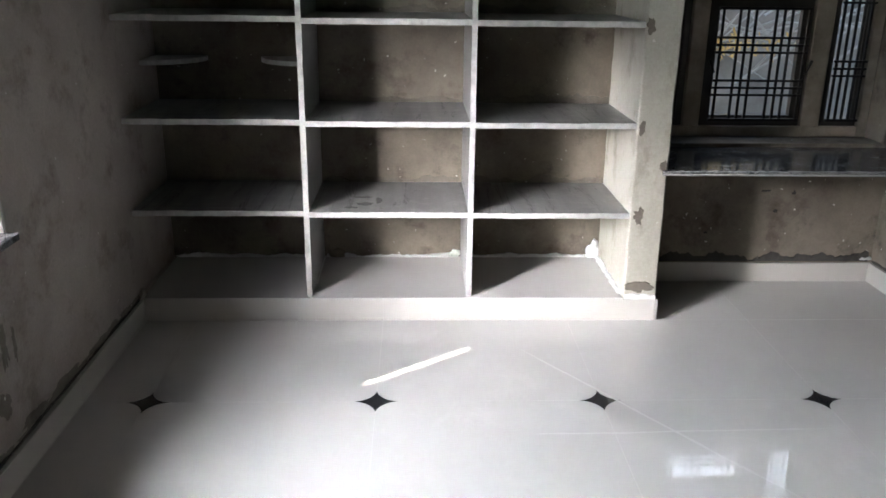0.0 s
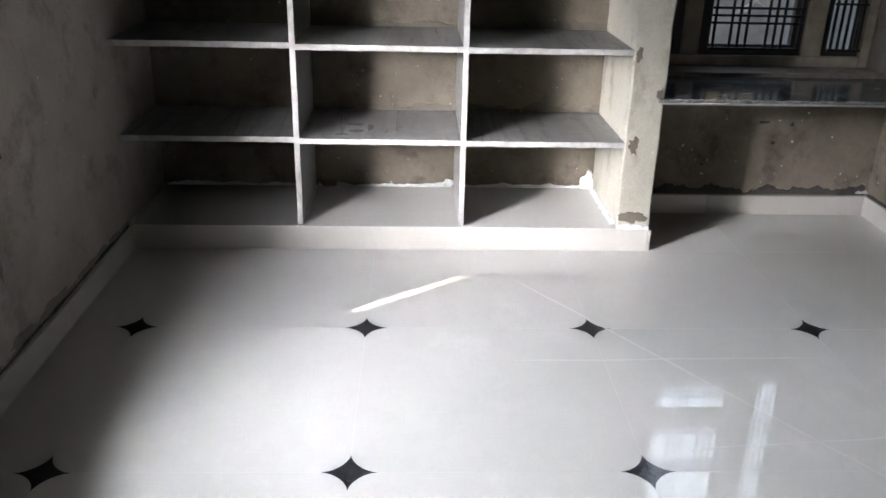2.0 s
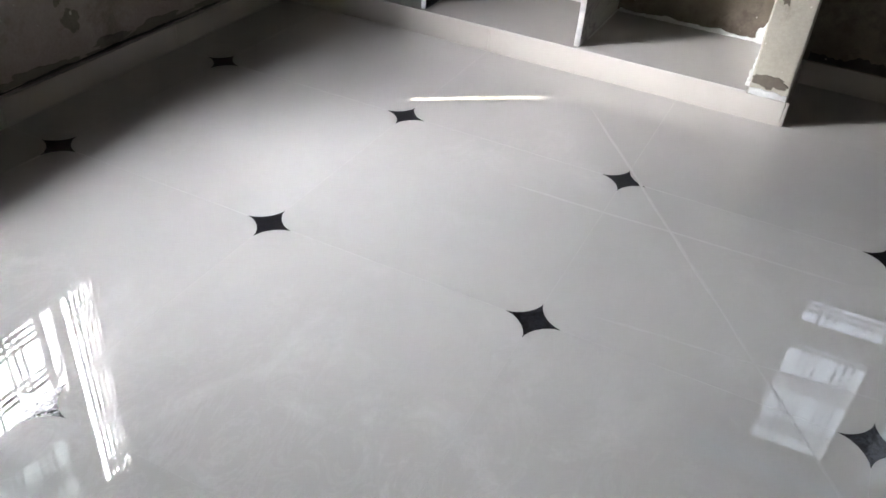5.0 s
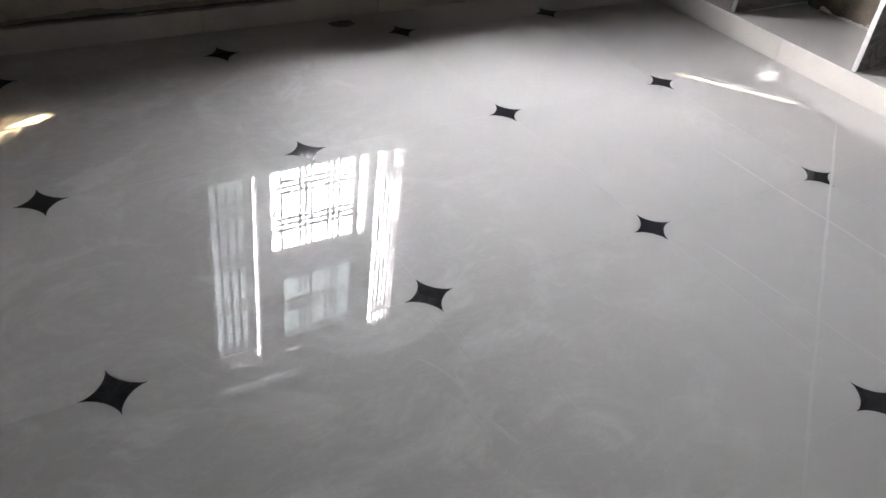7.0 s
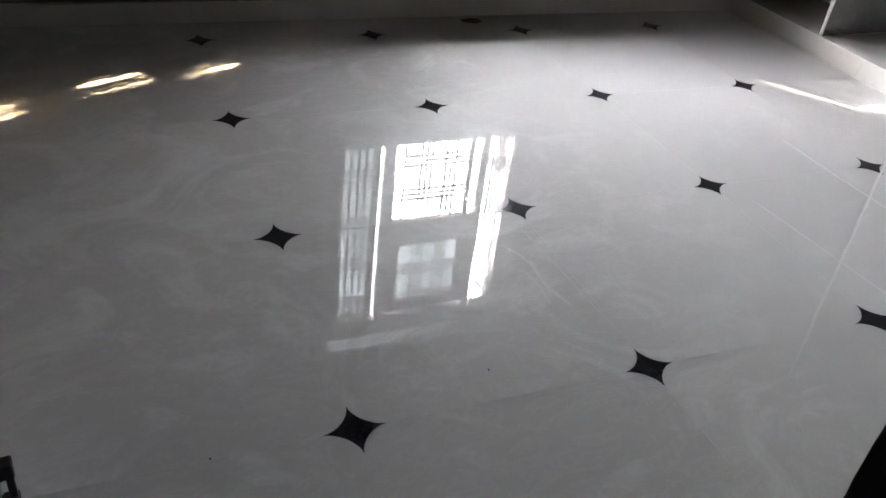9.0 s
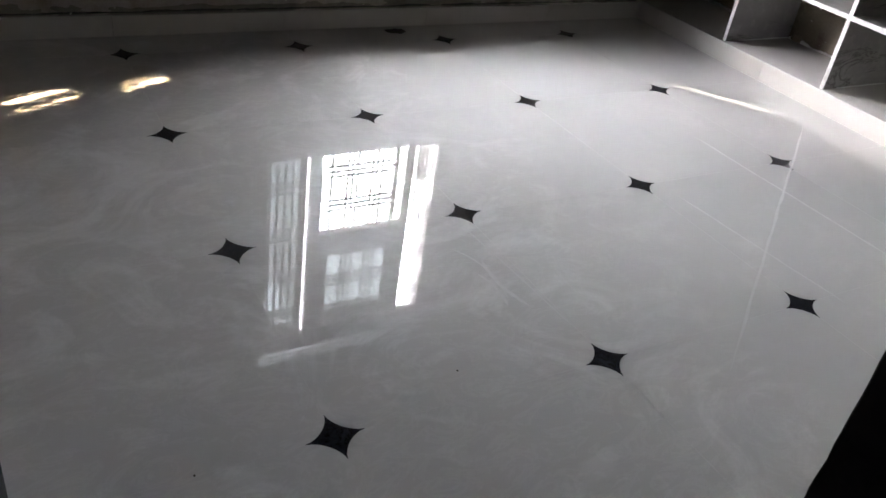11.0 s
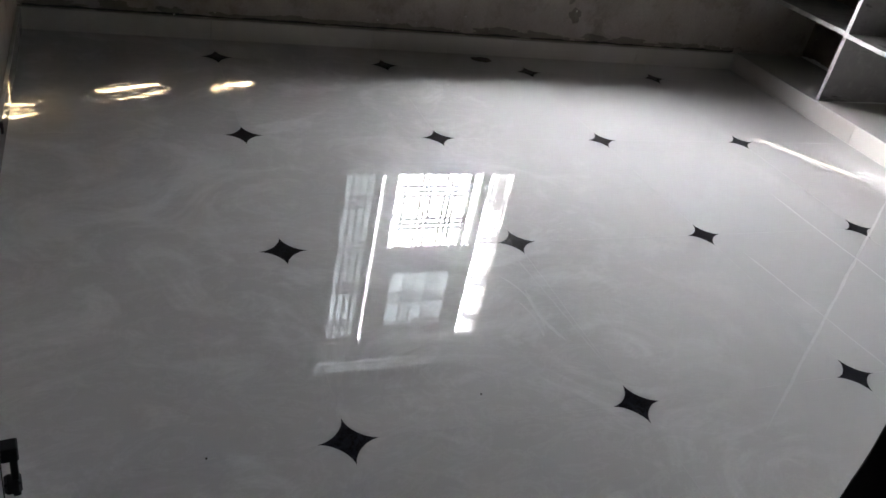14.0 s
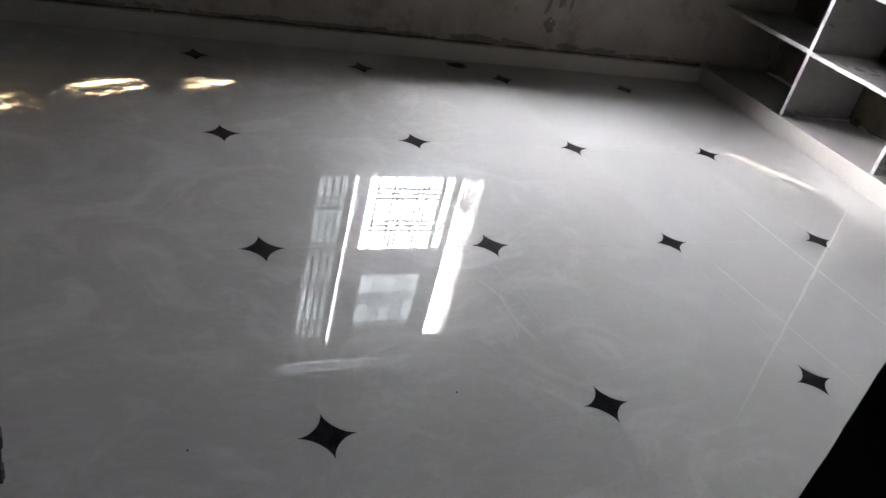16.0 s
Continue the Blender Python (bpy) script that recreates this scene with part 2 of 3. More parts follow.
def mesh_of(name, bm, mat):
    bmesh.ops.recalc_face_normals(bm, faces=bm.faces[:])
    data = bpy.data.meshes.new(name)
    bm.to_mesh(data)
    bm.free()
    data.materials.append(mat)
    return data


def part(name, bm, mat, parent=None, label=""):
    ob = new(name, mesh_of(name, bm, mat))
    ob.parent = parent
    if label:
        tagged(ob, label)
    return ob


def thing(name, label, category, at=(0, 0, 0), group="", kind=""):
    ob = new(name)
    ob.location = at
    return tagged(ob, label, category, group, kind)


def structure(name, bm, mat, label):
    return tagged(part(name, bm, mat), label, name.split("_")[0], kind="structure")


# ---- measures of the room, fitted to the camera's view ----
XW, XE = -0.235, 3.195          # west and east wall faces
YS, YN = -3.215, 1.195          # south wall face, back of the window niche
YB = 1.25                       # back of the shelf recess
ZC = 3.0
YF = 0.71                       # face of the shelf plinth
SK = 0.012                      # thickness of skirting tiles
PX0, PX1 = 1.842, 1.985         # pillar between shelves and niche
WIN_W = (-1.68, -0.30, 0.70, 2.45)     # west window: y0, y1, z0, z1
WIN_N = (2.03, 3.15, 0.69, 2.45)       # niche window: x0, x1, z0, z1
# door edges nudged until the jambs line up from the camera
DOOR = (-3.0076, -1.947, 2.08)


def wall_y(x0, x1, y0, y1, z1, hole=None):
    """A wall that runs along y, with one opening (y0, y1, z0, z1)."""
    bm = bmesh.new()
    if not hole:
        return boxes(bm, (x0, x1, y0, y1, 0, z1))
    a, b, c, d = hole
    spans = [(x0, x1, y0, a, 0, z1), (x0, x1, b, y1, 0, z1), (x0, x1, a, b, d, z1)]
    if c > 0:
        spans.append((x0, x1, a, b, 0, c))
    return boxes(bm, *spans)


def wall_x(x0, x1, y0, y1, z1, hole=None):
    bm = bmesh.new()
    if not hole:
        return boxes(bm, (x0, x1, y0, y1, 0, z1))
    a, b, c, d = hole
    return boxes(bm, (x0, a, y0, y1, 0, z1), (b, x1, y0, y1, 0, z1), (a, b, y0, y1, d, z1), (a, b, y0, y1, 0, c))


structure("wall_west", wall_y(XW - 0.23, XW, YS - 0.23, 1.6, ZC, WIN_W), M_WALL, "grey unpainted cement plaster wall with a barred window")
structure("wall_south", wall_x(XW, XE, YS - 0.23, YS, ZC), M_WALL, "grey unpainted cement plaster wall")
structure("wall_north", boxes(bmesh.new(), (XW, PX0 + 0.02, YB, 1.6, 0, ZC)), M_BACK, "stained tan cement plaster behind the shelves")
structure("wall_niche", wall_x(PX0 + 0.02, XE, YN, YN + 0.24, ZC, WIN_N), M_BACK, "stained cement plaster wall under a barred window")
structure("pillar", rough_box(PX0, PX1, YF + 0.008, 1.25, 0.0, ZC, bevel=0.006, cuts=60, amount=0.004, scale=9), M_PILLAR,
          "pale stained cement plaster pillar between shelves and niche")
E_SPANS = wall_y(XE, XE + 0.23, YS - 0.23, 1.6, ZC, (DOOR[0] - 0.045, DOOR[1] + 0.055, 0, DOOR[2] - 0.005))
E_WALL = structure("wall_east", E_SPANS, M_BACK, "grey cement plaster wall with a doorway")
structure("ceiling", boxes(bmesh.new(), (XW - 0.23, XE + 0.23, YS - 0.23, 1.6, ZC, ZC + 0.12)), M_CEIL, "plain unseen ceiling, coloured dark to cut bounced light")
structure("floor", boxes(bmesh.new(), (XW - 0.1, XE + 0.23, YS - 0.1, 1.4, -0.1, -0.0005)), M_GROUT, "ivory floor of polished tiles with black star inlays")
FLOOR = bpy.data.objects["floor"]
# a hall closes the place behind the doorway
structure("hall_floor", boxes(bmesh.new(), (XE + 0.23, 6.2, -4.6, -1.5, -0.1, 0.0)), M_HALL, "near-black hall floor, shade put in its colour")
# last box: near-black sheet over the east wall's hall side, for shade
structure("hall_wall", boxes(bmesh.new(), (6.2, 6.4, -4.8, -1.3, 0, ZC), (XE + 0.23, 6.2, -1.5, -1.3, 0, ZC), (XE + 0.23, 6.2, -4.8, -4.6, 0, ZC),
                             (XE + 0.23, 6.4, -4.8, -1.3, ZC, ZC + 0.1), (XE + 0.1, XE + 0.23, -4.8, YS - 0.23, 0, ZC), (XE + 0.231, XE + 0.237, DOOR[1] + 0.001, -1.501, 0.001, ZC - 0.001)), M_HALL, "near-black hall wall, shade put in its colour")

# ---- skirting tiles ----
def skirting(name, axis, c0, c1, a0, a1, joints, label, h=0.096):
    """Skirting along axis from a0 to a1, its thickness from c0 to c1, cut at the joints."""
    run = thing(name, label, "skirting", kind="structure")
    cuts = [a0] + [j for j in joints if a0 + 0.02 < j < a1 - 0.02] + [a1]
    for i in range(len(cuts) - 1):
        s, e = cuts[i] + 0.0007, cuts[i + 1] - 0.0007
        dz = 0.0015 * math.sin(7.1 * i + a0)
        span = (c0, c1, s, e, 0.0005, h + dz) if axis == "y" else (s, e, c0, c1, 0.0005, h + dz)
        part("tile", box(*span, bevel=0.0015), M_SKIRT, run)
    return run


GRID = [round(-3.2 + 0.8 * i, 2) for i in range(8)]
skirting("skirting_west", "y", XW, XW + SK + 0.003, YS, YF, GRID, "cream tile skirting along the grey wall")
skirting("skirting_south", "x", YS, YS + SK + 0.003, XW + 0.016, XE - 0.016, GRID, "cream tile skirting along the grey wall")
skirting("skirting_east", "y", XE - SK, XE, DOOR[1] + 0.07, YN, GRID, "cream tile skirting beside the doorway")
skirting("skirting_niche", "x", YN - SK, YN, PX1, XE - SK - 0.001, GRID, "cream tile skirting in the window niche")
skirting("skirting_pillar", "y", PX1, PX1 + SK, YF, YN - SK - 0.001, GRID, "cream tile skirting on the pillar side")
# ---- shelf recess ----
plinth = thing("plinth", "low tiled plinth under the stone shelves", "plinth", kind="structure")
part("core", boxes(bmesh.new(), (XW, PX0 + 0.01, YF + 0.013, YB, 0, 0.094)), M_GROUT, plinth)
for a, b in ((XW + 0.017, 0.8), (0.8, PX1 - 0.001)):
    part("riser_tile", box(a + 0.0006, b - 0.0006, YF, YF + 0.012, 0.0005, 0.0965, bevel=0.001), M_SKIRT, plinth)
for a, b in ((XW, 0.484), (0.484, 1.170), (1.170, PX0 - 0.002)):
    part("top_tile", box(a + 0.0006, b - 0.0006, YF - 0.004, YB, 0.098, 0.107, bevel=0.001), M_FLOOR, plinth)

SHELF_Z = (0.473, 0.854, 1.255, 1.655, 2.05)
DIV_X = (0.484, 1.170)
BAYS = ((XW, DIV_X[0] - 0.011), (DIV_X[0] + 0.011, DIV_X[1] - 0.011), (DIV_X[1] + 0.011, PX0 + 0.012))
YD = 0.725                       # front of the shelf boards

unit = thing("shelf_unit", "built-in open shelves of grey veined marble slabs", "shelf")
for i, x in enumerate(DIV_X):
    up = part("divider", rough_box(x - 0.011, x + 0.011, YD + 0.004, YB, 0.107, 2.4, bevel=0.001, cuts=40, amount=0.0012, seed=i * 3.0), M_SLAB, unit)
    part("front_edge", rough_box(x - 0.0115, x + 0.0115, YD, YD + 0.004, 0.107, 2.4, bevel=0.001, cuts=60, amount=0.0012, seed=i * 3.0), M_EDGE, up, "whitish cut edge")
for k, z in enumerate(SHELF_Z):
    for i, (a, b) in enumerate(BAYS):
        dz = (0.006, 0.0, -0.002)[i]
        s = part("shelf_board", rough_box(a, b, YD + 0.002, YB, z + dz - 0.011, z + dz + 0.011, bevel=0.001, cuts=24, amount=0.0015, seed=k + i * 7.0), M_SLAB, unit)
        part("front_edge", rough_box(a, b, YD - 0.002, YD + 0.002, z + dz - 0.0115, z + dz + 0.0115, bevel=0.0008, cuts=50, amount=0.0016, seed=k + i * 7.0), M_EDGE, s, "whitish cut edge")


def corner_shelf(cx, cy, sign, radius, z):
    pts = [(cx, cy)] + [(cx + sign * radius * math.sin(a), cy - radius * math.cos(a)) for a in [i * math.pi / 32 for i in range(17)]]
    bm = prism(pts if sign > 0 else pts[::-1], z - 0.010, z + 0.010)
    return bm


for sign, cx, r in ((1, XW, 0.235), (-1, DIV_X[0] - 0.011, 0.23)):
    t = tagged(part("corner_shelf", corner_shelf(cx, YB, sign, r, 1.058), M_EDGE),
               "small rounded marble corner shelf in a dark recess", "shelf", "rounded corner shelves")


def smear(name, pts, width, height, seed, mat, label):
    """A lumpy bead of mortar along a line."""
    bm = bmesh.new()
    rings = []
    n = len(pts)
    for i, (x, y, z) in enumerate(pts):
        j = min(i, n - 2)
        d = Vector(pts[j + 1]) - Vector(pts[j])
        side = Vector((-d.y, d.x, 0)).normalized() if abs(d.x) + abs(d.y) > 1e-6 else Vector((1, 0, 0))
        q = Vector((x, y, z + seed * 3.1))
        w = width * (1.0 + 0.7 * noise.noise(q * 24) + 0.3 * noise.noise(q * 70))
        h = height * max(0.15, 1.0 + 1.1 * noise.noise(q * 11) + 0.45 * noise.noise(q * 45))
        ring = [bm.verts.new(Vector((x, y, z)) + side * w * math.cos(a) + Vector((0, 0, h * max(0.0, math.sin(a))))) for a in [math.pi * k / 5 for k in range(6)]]
        rings.append(ring)
    for a, b in zip(rings, rings[1:]):
        for k in range(5):
            bm.faces.new((a[k], a[k + 1], b[k + 1], b[k]))
        bm.faces.new((a[5], a[0], b[0], b[5]))
    bm.faces.new(rings[0])
    bm.faces.new(rings[-1][::-1])
    return tagged(part(name, bm, mat), label, "mortar")


def line(a, b, n):
    return [tuple(a[k] + (b[k] - a[k]) * i / n for k in range(3)) for i in range(n + 1)]


for a, b in BAYS:
    smear("white_cement_seam", line((a + 0.01, YB - 0.004, 0.106), (b - 0.01, YB - 0.004, 0.106), 120), 0.009, 0.014, int(a * 100) + 40, M_WHITE, "rough white cement seam behind the plinth tiles")
smear("white_cement_seam", line((PX0 - 0.006, YD + 0.03, 0.106), (PX0 - 0.006, YB, 0.106), 110), 0.014, 0.018, 5, M_WHITE, "rough white cement seam at the pillar's foot")
smear("white_cement_seam", line((PX0 + 0.004, YF + 0.002, 0.1), (PX1 - 0.004, YF + 0.002, 0.1), 50), 0.009, 0.024, 6, M_WHITE, "white cement patch at the pillar's foot")
smear("white_cement_seam", line((XW + 0.006, YF + 0.05, 0.106), (XW + 0.006, YB, 0.106), 40), 0.007, 0.012, 8, M_WALL, "rough cement seam along the wall")
for i, x in enumerate(DIV_X):
    smear("white_cement_seam", line((x + 0.014, YD + 0.1, 0.106), (x + 0.014, YB, 0.106), 30), 0.003, 0.006, 18 + i, M_WHITE, "thin white cement seam beside a divider")


def blob(name, at, size, mat, label, seed):
    bm = bmesh.new()
    bmesh.ops.create_icosphere(bm, subdivisions=3, radius=1)
    for v in bm.verts:
        k = 1 + 0.45 * noise.noise(v.co * 1.7 + Vector((seed, 0, 0))) + 0.2 * noise.noise(v.co * 4 + Vector((0, seed, 0)))
        v.co = Vector((v.co.x * size[0], v.co.y * size[1], v.co.z * size[2])) * k + Vector(at)
    ob = tagged(part(name, bm, mat), label, "mortar")
    for f in ob.data.polygons:
        f.use_smooth = True
    return ob


blob("white_cement_lump", (PX0 - 0.03, YB - 0.012, 0.135), (0.034, 0.014, 0.045), M_WHITE, "lump of white cement in the shelf corner", 1)
blob("white_cement_lump", (PX0 - 0.02, YB - 0.012, 0.175), (0.016, 0.012, 0.026), M_WHITE, "lump of white cement in the shelf corner", 9)
blob("white_cement_lump", (DIV_X[1] - 0.035, YB - 0.008, 0.125), (0.024, 0.010, 0.022), M_WHITE, "lump of white cement behind a divider", 2)
blob("white_cement_lump", (DIV_X[0] + 0.07, YB - 0.008, 0.122), (0.045, 0.010, 0.026), M_BACK, "lump of cement behind a divider", 3)
blob("white_cement_lump", (DIV_X[0] - 0.025, YB - 0.008, 0.125), (0.02, 0.010, 0.022), M_WHITE, "lump of white cement behind a divider", 4)
blob("white_cement_lump", (XW + 0.008, YF + 0.01, 0.115), (0.010, 0.03, 0.022), M_WALL, "lump of cement above the skirting corner", 5)
blob("white_cement_lump", (XE - 0.03, YN - 0.006, 0.118), (0.03, 0.008, 0.010), M_WHITE, "dab of white cement above the skirting", 6)

def patch(name, at, axis, w, h, seed, mat, label, depth=0.002, parent=None):
    """A thin irregular patch smeared on a face; axis: the face's normal, 'y' (towards -y), 'x' (towards +x) or 'z' (up)."""
    bm = bmesh.new()
    pts = []
    for k in range(44):
        a = 2 * math.pi * k / 44
        d = Vector((math.cos(a), math.sin(a), seed * 2.3))
        r = 0.75 + 0.5 * noise.noise(d * 1.4) + 0.25 * noise.noise(d * 3.5) + 0.14 * noise.noise(d * 9)
        pts.append((w * r * math.cos(a), h * r * math.sin(a)))
    conv = {"y": lambda u, v, q: (at[0] + u, at[1] - q, at[2] + v), "x": lambda u, v, q: (at[0] + q, at[1] + u, at[2] + v), "z": lambda u, v, q: (at[0] + u, at[1] + v, at[2] + q)}[axis]
    low = [bm.verts.new(conv(u, v, -0.001)) for u, v in pts]
    top = [bm.verts.new(conv(u * 0.93, v * 0.93, depth)) for u, v in pts]
    mid = bm.verts.new(conv(0, 0, depth * 1.2))
    for k in range(44):
        g = (k + 1) % 44
        bm.faces.new((low[k], low[g], top[g], top[k]))
        bm.faces.new((top[k], top[g], mid))
    if parent:
        return part(name, bm, mat, parent)
    return tagged(part(name, bm, mat), label, "stain")


PF = YF + 0.008
for k, (x, z, w, h) in enumerate(((PX0 + 0.036, 0.475, 0.03, 0.045), (PX0 + 0.02, 0.85, 0.02, 0.035), (PX0 + 0.02, 1.25, 0.022, 0.04), (PX1 - 0.02, 0.69, 0.02, 0.03))):
    patch("mortar_patch", (x, PF - 0.002, z), "y", w, h, k + 1, M_MORTAR, "darker mortar patch on the pale pillar")
patch("mortar_patch", (PX0 + 0.07, PF - 0.002, 0.155), "y", 0.075, 0.035, 9, M_MORTAR, "brown mortar patch at the pillar's foot")
for k, (x, z, w, h) in enumerate(((2.62, 0.46, 0.03, 0.008), (2.68, 0.36, 0.014, 0.012), (2.76, 0.45, 0.012, 0.014), (2.35, 0.25, 0.010, 0.008))):
    patch("plaster_pit", (x, YN + 0.0, z), "y", w, h, k + 20, M_WET, "small dark pit in the niche plaster", 0.0012)
for k, (x, y, w, h) in enumerate(((0.72, 0.86, 0.05, 0.03), (0.66, 0.80, 0.03, 0.02), (0.78, 0.92, 0.02, 0.06), (0.70, 0.97, 0.06, 0.012))):
    patch("slab_stain", (x, y, SHELF_Z[0] + 0.0115), "z", w, h, k + 31, M_VEIN, "dark mineral stain on the marble shelf", 0.0008)
for k, (y, z, w, h) in enumerate(((-0.42, 0.42, 0.03, 0.10), (-0.36, 0.40, 0.012, 0.07), (-0.50, 0.36, 0.02, 0.08), (-0.46, 0.25, 0.05, 0.05), (0.25, 0.12, 0.12, 0.02), (-0.05, 0.12, 0.10, 0.018), (-0.30, 0.13, 0.12, 0.025))):
    patch("wall_smear", (XW, y, z), "x", w, h, k + 50, M_SMEAR, "dark trowel smear on the grey plaster", 0.001)
rnd_damp = random.Random(11)
for k in range(22):
    y = 0.55 - 3.6 * k / 21 + rnd_damp.uniform(-0.05, 0.05)
    patch("damp_stain", (XW, y, 0.105 + rnd_damp.uniform(0.0, 0.012)), "x", rnd_damp.uniform(0.08, 0.2), rnd_damp.uniform(0.018, 0.045), k + 80, M_SMEAR, "dark damp stain above the skirting tiles", 0.0007 + 0.00004 * k)
blob("cement_dropping", (-0.145, -1.015, 0.002), (0.032, 0.055, 0.008), M_DIRT, "dark dried cement dropping on the floor", 12)
smear("mortar_seam", line((PX1 + 0.02, YN - 0.003, 0.104), (XE - 0.02, YN - 0.003, 0.104), 240), 0.006, 0.032, 21, M_WET, "dark wet mortar seam above the skirting")
smear("mortar_seam", line((XE - 0.003, YN - 0.02, 0.104), (XE - 0.003, -0.6, 0.104), 240), 0.005, 0.012, 22, M_WET, "dark wet mortar seam above the skirting")
smear("mortar_seam", line((XW + 0.002, YF - 0.02, 0.104), (XW + 0.002, YS + 0.02, 0.104), 500), 0.004, 0.007, 23, M_WET, "dark wet mortar seam above the skirting")

for k, z in enumerate(SHELF_Z[:4]):
    for i in (1, 2):
        a, b = BAYS[i]
        smear("mortar_seam", line((a + 0.01, YB - 0.003, z + 0.012), (b - 0.01, YB - 0.003, z + 0.012), 90), 0.005, 0.026, 70 + 3 * k + i, M_MORTAR, "lumpy brown mortar seam behind a marble shelf")

# ---- granite slab under the niche window ----
slab = thing("window_slab", "black polished granite slab under the niche window", "window sill")
part("slab", box(PX1 - 0.022, XE, 0.703, YN + 0.22, 0.652, 0.672, bevel=0.001), M_GRANITE, slab)
part("rough_edge", rough_box(PX1 - 0.024, XE, 0.697, 0.704, 0.661, 0.673, bevel=0.001, cuts=160, amount=0.004, scale=60), M_CHIP, slab, "chipped speckled front edge")
part("edge_strip", box(PX1 - 0.026, XE, 0.695, 0.703, 0.652, 0.659, bevel=0.001), M_EDGE, slab, "pale polished edge strip")
wslab = thing("window_sill", "dark granite sill of the barred window", "window sill")
part("slab", box(XW - 0.23, XW + 0.03, WIN_W[0] + 0.002, WIN_W[1] - 0.002, 0.70, 0.722, bevel=0.002), M_GRANITE, wslab)
part("sill_edge", box(XW + 0.0305, XW + 0.036, WIN_W[0] + 0.002, WIN_W[1] - 0.002, 0.70, 0.721, bevel=0.001), M_GRANITE, wslab)


# ---- windows: three lights, a ventilator, bars outside ----
def bars_for(u0, u1, z0, z1, groups, verticals, t=0.011):
    """Bar spans in (u, z): upright bars and sets of three cross bars."""
    out = [(u0 + (u1 - u0) * f - t / 2, u0 + (u1 - u0) * f + t / 2, z0, z1) for f in verticals]
    for g in groups:
        z = z0 + (z1 - z0) * g
        out += [(u0, u1, z + d - t / 2, z + d + t / 2) for d in (-0.034, 0.0, 0.034)]
    return out


def window(name, axis, plane, sign, label, posts, rails, panes, grilles, sashes, chevrons, mats):
    """A window in a wall. axis: the way it runs; plane: its frame's middle; sign: +1 where outside lies at greater coordinates."""
    w = thing(name, label, "window", kind="structure")

    def span(u0, u1, z0, z1, d0, d1):
        a, b = sorted((plane + sign * d0, plane + sign * d1))
        return (a, b, u0, u1, z0, z1) if axis == "y" else (u0, u1, a, b, z0, z1)

    for s in posts + rails:
        part("window_frame", box(*span(*s, -0.035, 0.035), bevel=0.004), mats[0], w)
    for u0, u1, z0, z1, wd in sashes:
        sash = part("sash", boxes(bmesh.new(), span(u0, u0 + wd, z0, z1, -0.015, 0.02), span(u1 - wd, u1, z0, z1, -0.015, 0.02),
                                  span(u0 + wd, u1 - wd, z0, z0 + wd, -0.015, 0.02), span(u0 + wd, u1 - wd, z1 - wd, z1, -0.015, 0.02)), mats[1], w)
    for s in panes:
        part("pane", box(*span(*s, -0.002, 0.003)), M_DIMPANE if s[1] < -1.3 or s[2] > 2.2 else M_PANE, w, "dull grey glass")
    for g in grilles:
        gr = part("grille", boxes(bmesh.new(), span(g[0], g[1], g[2], g[2] + 0.012, -0.062, -0.047), span(g[0], g[1], g[3] - 0.012, g[3], -0.062, -0.047)), M_IRON, w, "black iron bars")
        for s in bars_for(*g):
            part("bar", box(*span(*s, -0.058 if s[3] - s[2] > 0.1 else -0.064, -0.049 if s[3] - s[2] > 0.1 else -0.054)), M_IRON, gr)
    for (ua, za), (ub, zb) in chevrons:
        bm = bmesh.new()
        d = Vector((ub - ua, zb - za))
        m = Matrix.Translation((0, 0, 0))
        bmesh.ops.create_cube(bm, size=1, matrix=Matrix.Diagonal((0.010, d.length, 0.010, 1)))
        ang = math.atan2(d.y, d.x)
        c = ((ua + ub) / 2, (za + zb) / 2)
        if axis == "y":
            bmesh.ops.transform(bm, verts=bm.verts[:], matrix=Matrix.Translation((plane - sign * 0.066, c[0], c[1])) @ Matrix.Rotation(ang, 4, "X"))
        else:
            bmesh.ops.transform(bm, verts=bm.verts[:], matrix=Matrix.Translation((c[0], plane - sign * 0.066, c[1])) @ Matrix.Rotation(-ang, 4, "Y") @ Matrix.Rotation(radians(-90), 4, "Z"))
        part("slanted_bar", bm, M_IRON, w)
    return w


V5 = (0.1, 0.3, 0.5, 0.7, 0.9)
V8 = (0.05, 0.23, 0.315, 0.40, 0.62, 0.705, 0.79, 0.97)
VM = (0.07, 0.29, 0.36, 0.43, 0.63, 0.70, 0.77, 0.96)
G4 = (0.18, 0.42, 0.645, 0.865)
WP = -0.42
W1, W2 = 1.383, 1.504
